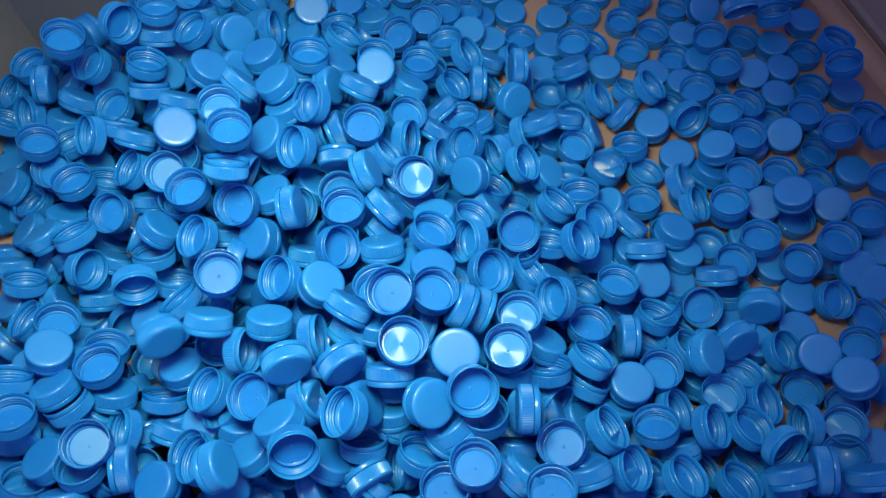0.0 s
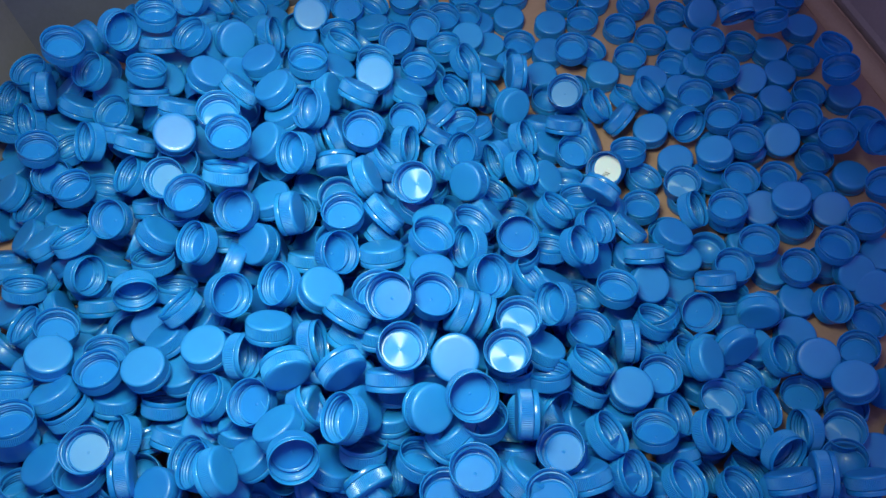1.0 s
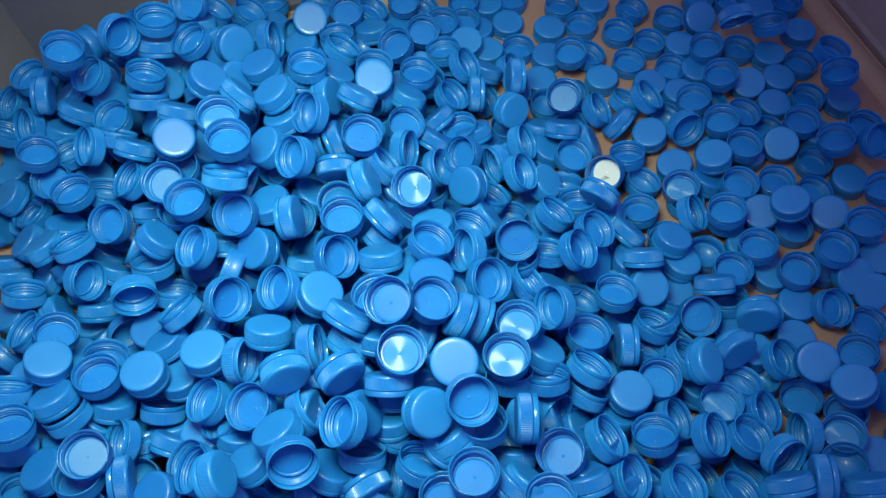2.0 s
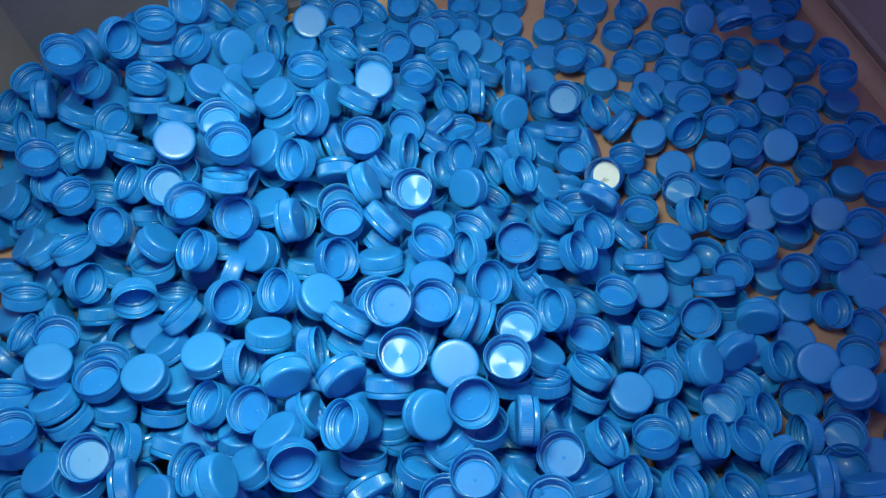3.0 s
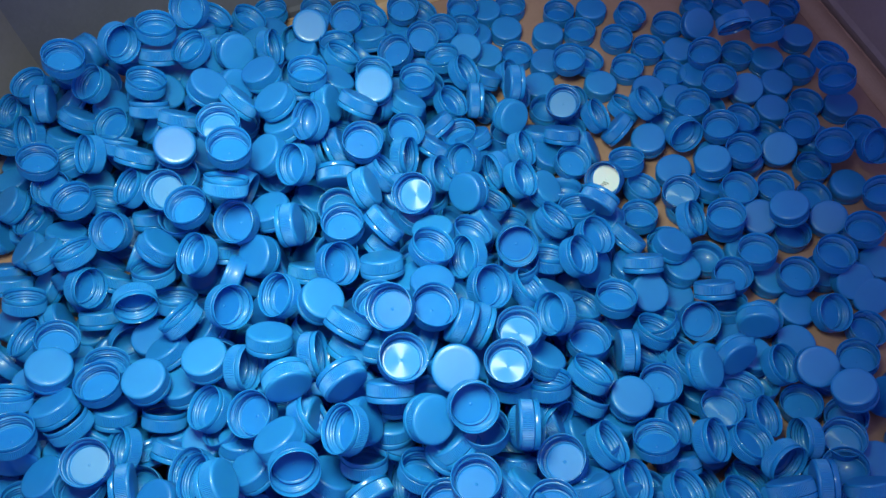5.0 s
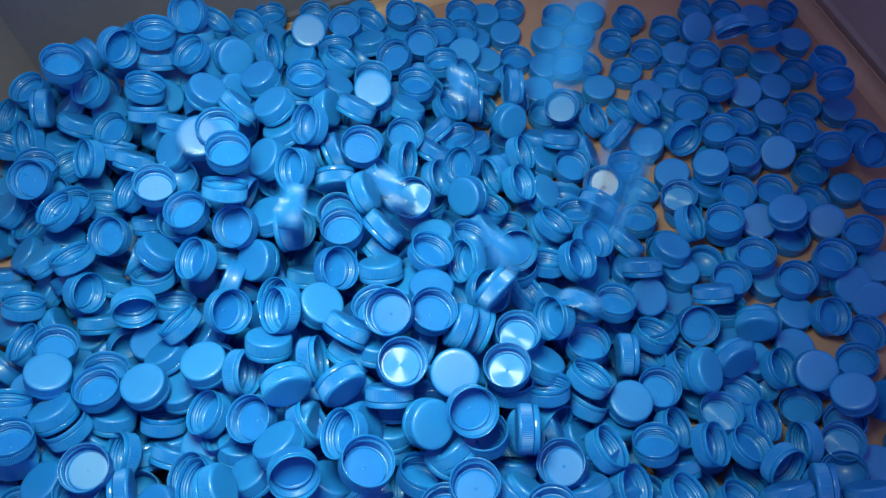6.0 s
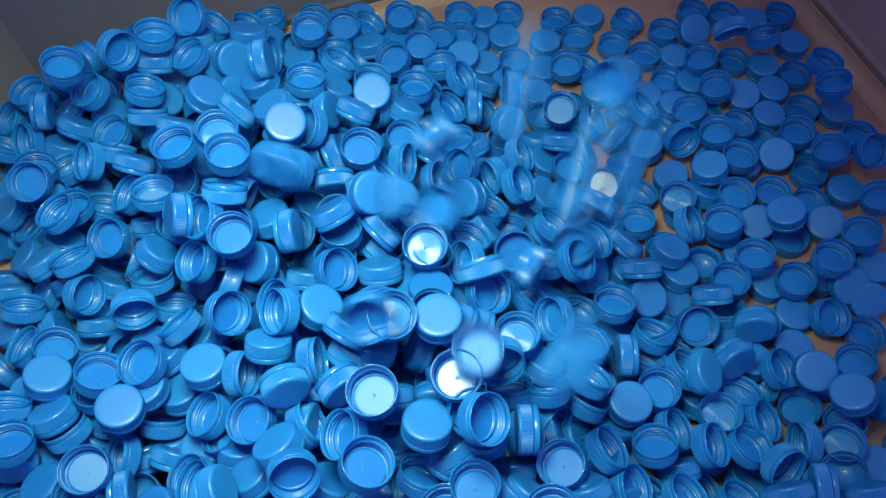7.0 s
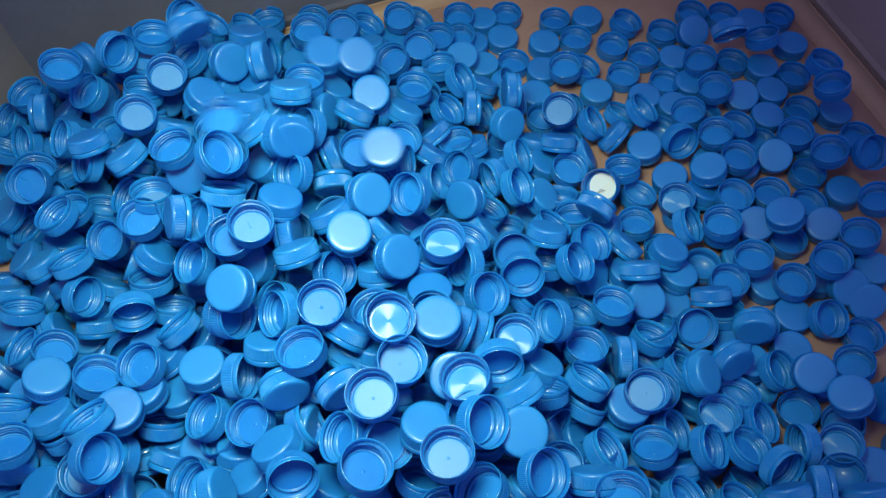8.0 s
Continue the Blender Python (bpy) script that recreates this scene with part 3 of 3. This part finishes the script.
deep(179, 230, 23, 154, -119)
deep(153, 224, 37, 146, -122)
deep(194, 200, 13, 28, 65)
deep(242, 208, 12, 161, -104)
deep(241, 231, 15, 9, 93)
deep(168, 182, 15, 37, 105)
deep(231, 245, 12, 22, 137)
deep(276, 149, 14, 149, -50)
deep(61, 232, 72, 30, 48)
deep(-19, 259, 92, 30, 139)
deep(-95, 232, 63, 140, -139)

fill_heap()
build_loose()

# caps that rain on to the heap: seconds of landing, then the place of rest
moving = []


def falling(t, x, y, z, tilt, heading, inside="", via=()):
    """via: seconds and a point through which the cap drops on its way."""
    moving.append((cap(x, y, z, tilt, heading, inside), t, standing(x, y, z, tilt, heading), [], via))


falling(5.7, -107, 226, 120, 130, 23)
falling(5.75, -315, 349, 93, 150, 94)
falling(5.95, -43, 117, 147, 161, -154, via=(5.8, (0.016, 0.470, 0.140)))
falling(6.0, -287, 320, 93, 157, -12)
falling(6.1, -165, 293, 130, 139, 28)
falling(6.2, -116, 521, 80, 169, 133)
falling(6.2, -2, 210, 143, 1, 76)
falling(6.25, -182, 295, 131, 65, -163)
falling(6.3, -189, 344, 144, 173, -13)
falling(6.3, -77, 302, 121, 47, 128)
falling(6.3, -50, 313, 131, 44, -43)
falling(6.35, -9, 144, 134, 20, 70)
falling(6.35, 36, 185, 135, 118, 94, via=(6.28, (0.067, 0.344, 0.200)))
falling(6.4, -163, 495, 100, 28, 81)
falling(6.6, -229, 191, 96, 154, -137)
falling(6.62, -40, 157, 155, 175, 41, "pale")
falling(6.7, 24, 142, 152, 139, 159)
falling(6.75, -210, 168, 96, 9, 27)
falling(6.8, -201, 199, 96, 163, 32)
falling(6.9, -142, 445, 124, 81, 5)
falling(6.9, -142, 276, 135, 171, 98)
falling(7.05, 48, 141, 135, 21, -53, via=(6.9, (0.147, 0.244, 0.240)))
falling(7.1, -182, 337, 125, 48, -97)
falling(7.1, 24, 108, 129, 148, -22)
falling(7.2, -167, 446, 122, 59, -42)
falling(7.2, -139, 227, 115, 121, 164)
falling(7.2, -209, 131, 119, 120, 171)
falling(7.25, -62, 280, 133, 14, -63, via=(7.0, (0.114, 0.353, 0.200)))
falling(7.3, -149, 323, 166, 134, 169)
falling(7.3, -216, 306, 110, 174, 123)
falling(7.3, -126, 279, 147, 170, 143, "pale")
falling(7.3, -24, 181, 148, 167, 154, "pale")
falling(7.35, -112, 307, 132, 26, 54)
falling(7.35, -86, 191, 140, 167, -45)
falling(7.35, 4, 122, 155, 174, -60, "pale")
falling(7.4, -301, 398, 85, 134, 27)
falling(7.5, 59, 268, 96, 127, 89, via=(7.3, (0.150, 0.200, 0.240)))
falling(7.6, -233, 395, 119, 161, 138, "pale")
falling(7.6, -235, 359, 114, 38, 145)
falling(7.6, -111, 399, 141, 35, 85)
falling(7.6, -75, 220, 146, 169, 138)
falling(7.6, 59, 115, 138, 144, 160, via=(7.5, (0.091, 0.146, 0.190)))
falling(7.7, -145, 387, 140, 39, 85)
falling(7.7, -222, 156, 111, 136, -51)
falling(7.7, -32, 136, 130, 153, 145)
falling(7.7, 143, 188, 72, 174, 39, "pale")
falling(7.75, -213, 429, 126, 158, 139, "pale")
falling(7.8, -133, 360, 147, 43, 146)
falling(7.8, -21, 316, 127, 131, 34)
falling(7.8, 48, 166, 133, 64, 124)
falling(7.8, 92, 117, 116, 64, 92)
falling(7.8, -135, 234, 142, 27, -129)
falling(7.9, -270, 377, 108, 33, 112)
falling(7.9, -105, 355, 143, 70, -81)
falling(7.9, -98, 269, 126, 47, 113)
falling(7.9, -29, 264, 129, 44, -35)
falling(7.9, 82, 313, 76, 41, 79)
falling(7.9, 104, 102, 134, 153, -68)
falling(8.02, -166, 361, 155, 165, 156)
falling(8.03, -208, 457, 148, 113, -53)
falling(8.03, -111, 476, 99, 19, -64)
falling(8.03, -78, 479, 94, 26, -76)
falling(8.03, -52, 359, 121, 12, -67)
falling(6.62, 470, 215, 7, 178, 20, via=(6.5, (0.280, 0.310, 0.160)))
moving.append((cap(-21, 322, 108, 150, 58, "shiny"), 0.0, standing(-21, 322, 108, 150, 58), [(6.38, standing(-4, 322, 109, 165, 92)), (6.9, standing(-11, 271, 128, 168, 96)), (7.85, standing(2, 277, 127, 179, -89))], ()))
moving.append((cap(42, 187, 115, 176, -4, "shiny"), 0.0, standing(42, 187, 115, 176, -4), [(6.38, standing(9, 169, 150, 173, 83)), (7.65, standing(15, 168, 150, 168, -25))], ()))
moving.append((cap(-198, 355, 121, 23, -45), 0.0, standing(-198, 355, 121, 23, -45), [(6.15, standing(-114, 371, 136, 23, -62)), (7.35, standing(-113, 354, 145, 61, -26))], ()))
moving.append((cap(-25, 182, 137, 165, 140, "shiny"), 0.0, standing(-25, 182, 137, 165, 140), [(6.4, standing(-31, 206, 155, 164, 131))], ()))
moving.append((cap(-206, 328, 103, 158, 87, "pale"), 0.0, standing(-206, 328, 103, 158, 87), [(6.1, standing(-213, 329, 107, 161, -104))], ()))
moving.append((cap(-146, 232, 106, 127, 155), 0.0, standing(-149, 235, 123, 166, 146), [(0.13, standing(-146, 232, 106, 127, 155))], ()))
moving.append((cap(-159, 197, 96, 10, 109), 0.0, standing(-153, 204, 116, 54, 80), [(0.13, standing(-159, 197, 96, 10, 109))], ()))
moving.append((cap(-202, 187, 82, 7, 120), 0.0, standing(-187, 198, 104, 81, -54), [(0.13, standing(-202, 187, 82, 7, 120))], ()))
moving.append((cap(136, 379, 42, 133, 48, "white"), 0.0, standing(136, 381, 32, 160, -144), [(0.17, standing(136, 379, 42, 133, 48))], ()))
moving.append((cap(125, 346, 62, 107, -123), 0.0, standing(80, 414, 52, 47, 120), [(0.2, standing(125, 346, 62, 107, -123))], ()))
moving.append((cap(205, 378, 22, 167, 32, "shiny"), 0.0, standing(197, 367, 33, 130, 179), [(0.17, standing(205, 378, 22, 167, 32))], ()))
moving.append((cap(108, 464, 39, 157, 69, "pale"), 0.0, standing(113, 486, 39, 41, 124), [(0.4, standing(108, 464, 39, 157, 69))], ()))


def flight(end, t, seed):
    """Rows of a cap that drops on the heap's shoulder, springs off and comes to rest at t."""
    rng = random.Random(seed)
    axis = Vector((rng.uniform(-1, 1), rng.uniform(-1, 1), rng.uniform(-0.4, 0.4))).normalized()
    hit = Vector((rng.uniform(0.01, 0.11), rng.uniform(0.24, 0.36), 0.0))
    hit.z = max(0.03, heap_height(hit.x, hit.y)) + 0.03
    top = hit + Vector((rng.uniform(0.01, 0.05), rng.uniform(0.0, 0.05), rng.uniform(0.66, 0.74)))
    away = (end.translation - hit).length
    fall, spring = 0.23, 0.14 + min(0.22, 0.9 * away)
    lift = 0.02 + 0.12 * away
    turned = end.to_3x3().to_4x4()
    swing = rng.uniform(1.2, 2.6)

    def at(s):
        """s seconds before rest"""
        angle = swing * s / spring
        if s > spring:
            k = 1 - (s - spring) / fall
            place = top.lerp(hit, 0.35 * k + 0.65 * k * k)
        else:
            k = 1 - s / spring
            place = hit.lerp(end.translation, k) + Vector((0, 0, 4 * lift * k * (1 - k)))
        return Matrix.Translation(place) @ Matrix.Rotation(angle, 4, axis) @ turned

    marks = [fall + spring, spring + fall * 0.67, spring + fall * 0.33, spring, spring * 0.75, spring * 0.5, spring * 0.25, 0.0]
    begin = t - marks[0]
    rows = []
    if begin > 0.05:
        rows = [(0.0, at(marks[0]))]
    else:
        rows = [(0.0, at(t))]
    rows += [(t - s, at(s)) for s in marks if 0.04 < t - s <= 8.0]
    if t > 8.0:
        rows.append((8.0, at(t - 8.0)))
    return rows


def dropping(end, t, seed, via):
    """Rows of a cap that drops through a point at a moment and comes to rest at t."""
    rng = random.Random(seed)
    axis = Vector((rng.uniform(-1, 1), rng.uniform(-1, 1), rng.uniform(-0.4, 0.4))).normalized()
    when, point = via[0], Vector(via[1])
    rest, span = end.translation, t - via[0]
    pace = (rest - point) / span
    pace.z -= 4.9 * span * 0.6
    turned = end.to_3x3().to_4x4()

    def at(s, place):
        return Matrix.Translation(place) @ Matrix.Rotation(min(11.0 * (t - s), 3.4), 4, axis) @ turned

    rows = []
    for back in (0.28, 0.19, 0.09):
        place = point - Vector((pace.x, pace.y, 0)) * back * 0.8 + Vector((0, 0, (2.2 - 3.0 * back) * back + 4.9 * back * back * 0.2))
        rows.append((when - back, at(when - back, place)))
    rows.insert(0, (0.0, rows[0][1]))
    for k in (0.0, 0.4, 0.75, 1.0):
        hop = 4 * k * (1 - k) * 0.03
        rows.append((when + span * k, at(when + span * k, point.lerp(rest, k) + Vector((0, 0, hop)))))
    return rows


def hop_to(rows, t, end):
    """Knocked on to its next place within a fifth of a second."""
    s, last = rows[-1]
    if t - s > 0.25:
        rows.append((t - 0.2, last))
    start = rows[-1][0]
    for k in (0.25, 0.5, 0.75):
        turn = last.to_quaternion().slerp(end.to_quaternion(), k)
        place = last.translation.lerp(end.translation, k) + Vector((0, 0, 0.04 * k * (1 - k)))
        rows.append((start + (t - start) * k, Matrix.LocRotScale(place, turn, None)))
    rows.append((t, end))


def motions():
    for seed, (ob, t, rest, later, via) in enumerate(moving):
        if via:
            rows = dropping(rest, t, seed, via)
        else:
            rows = flight(rest, t, seed) if t > 0 else [(0.0, rest)]
        for s, end in later:
            hop_to(rows, s, end)
        if rows[-1][0] < 7.99:
            rows.append((8.0, rows[-1][1]))
        walk(ob, rows)


motions()
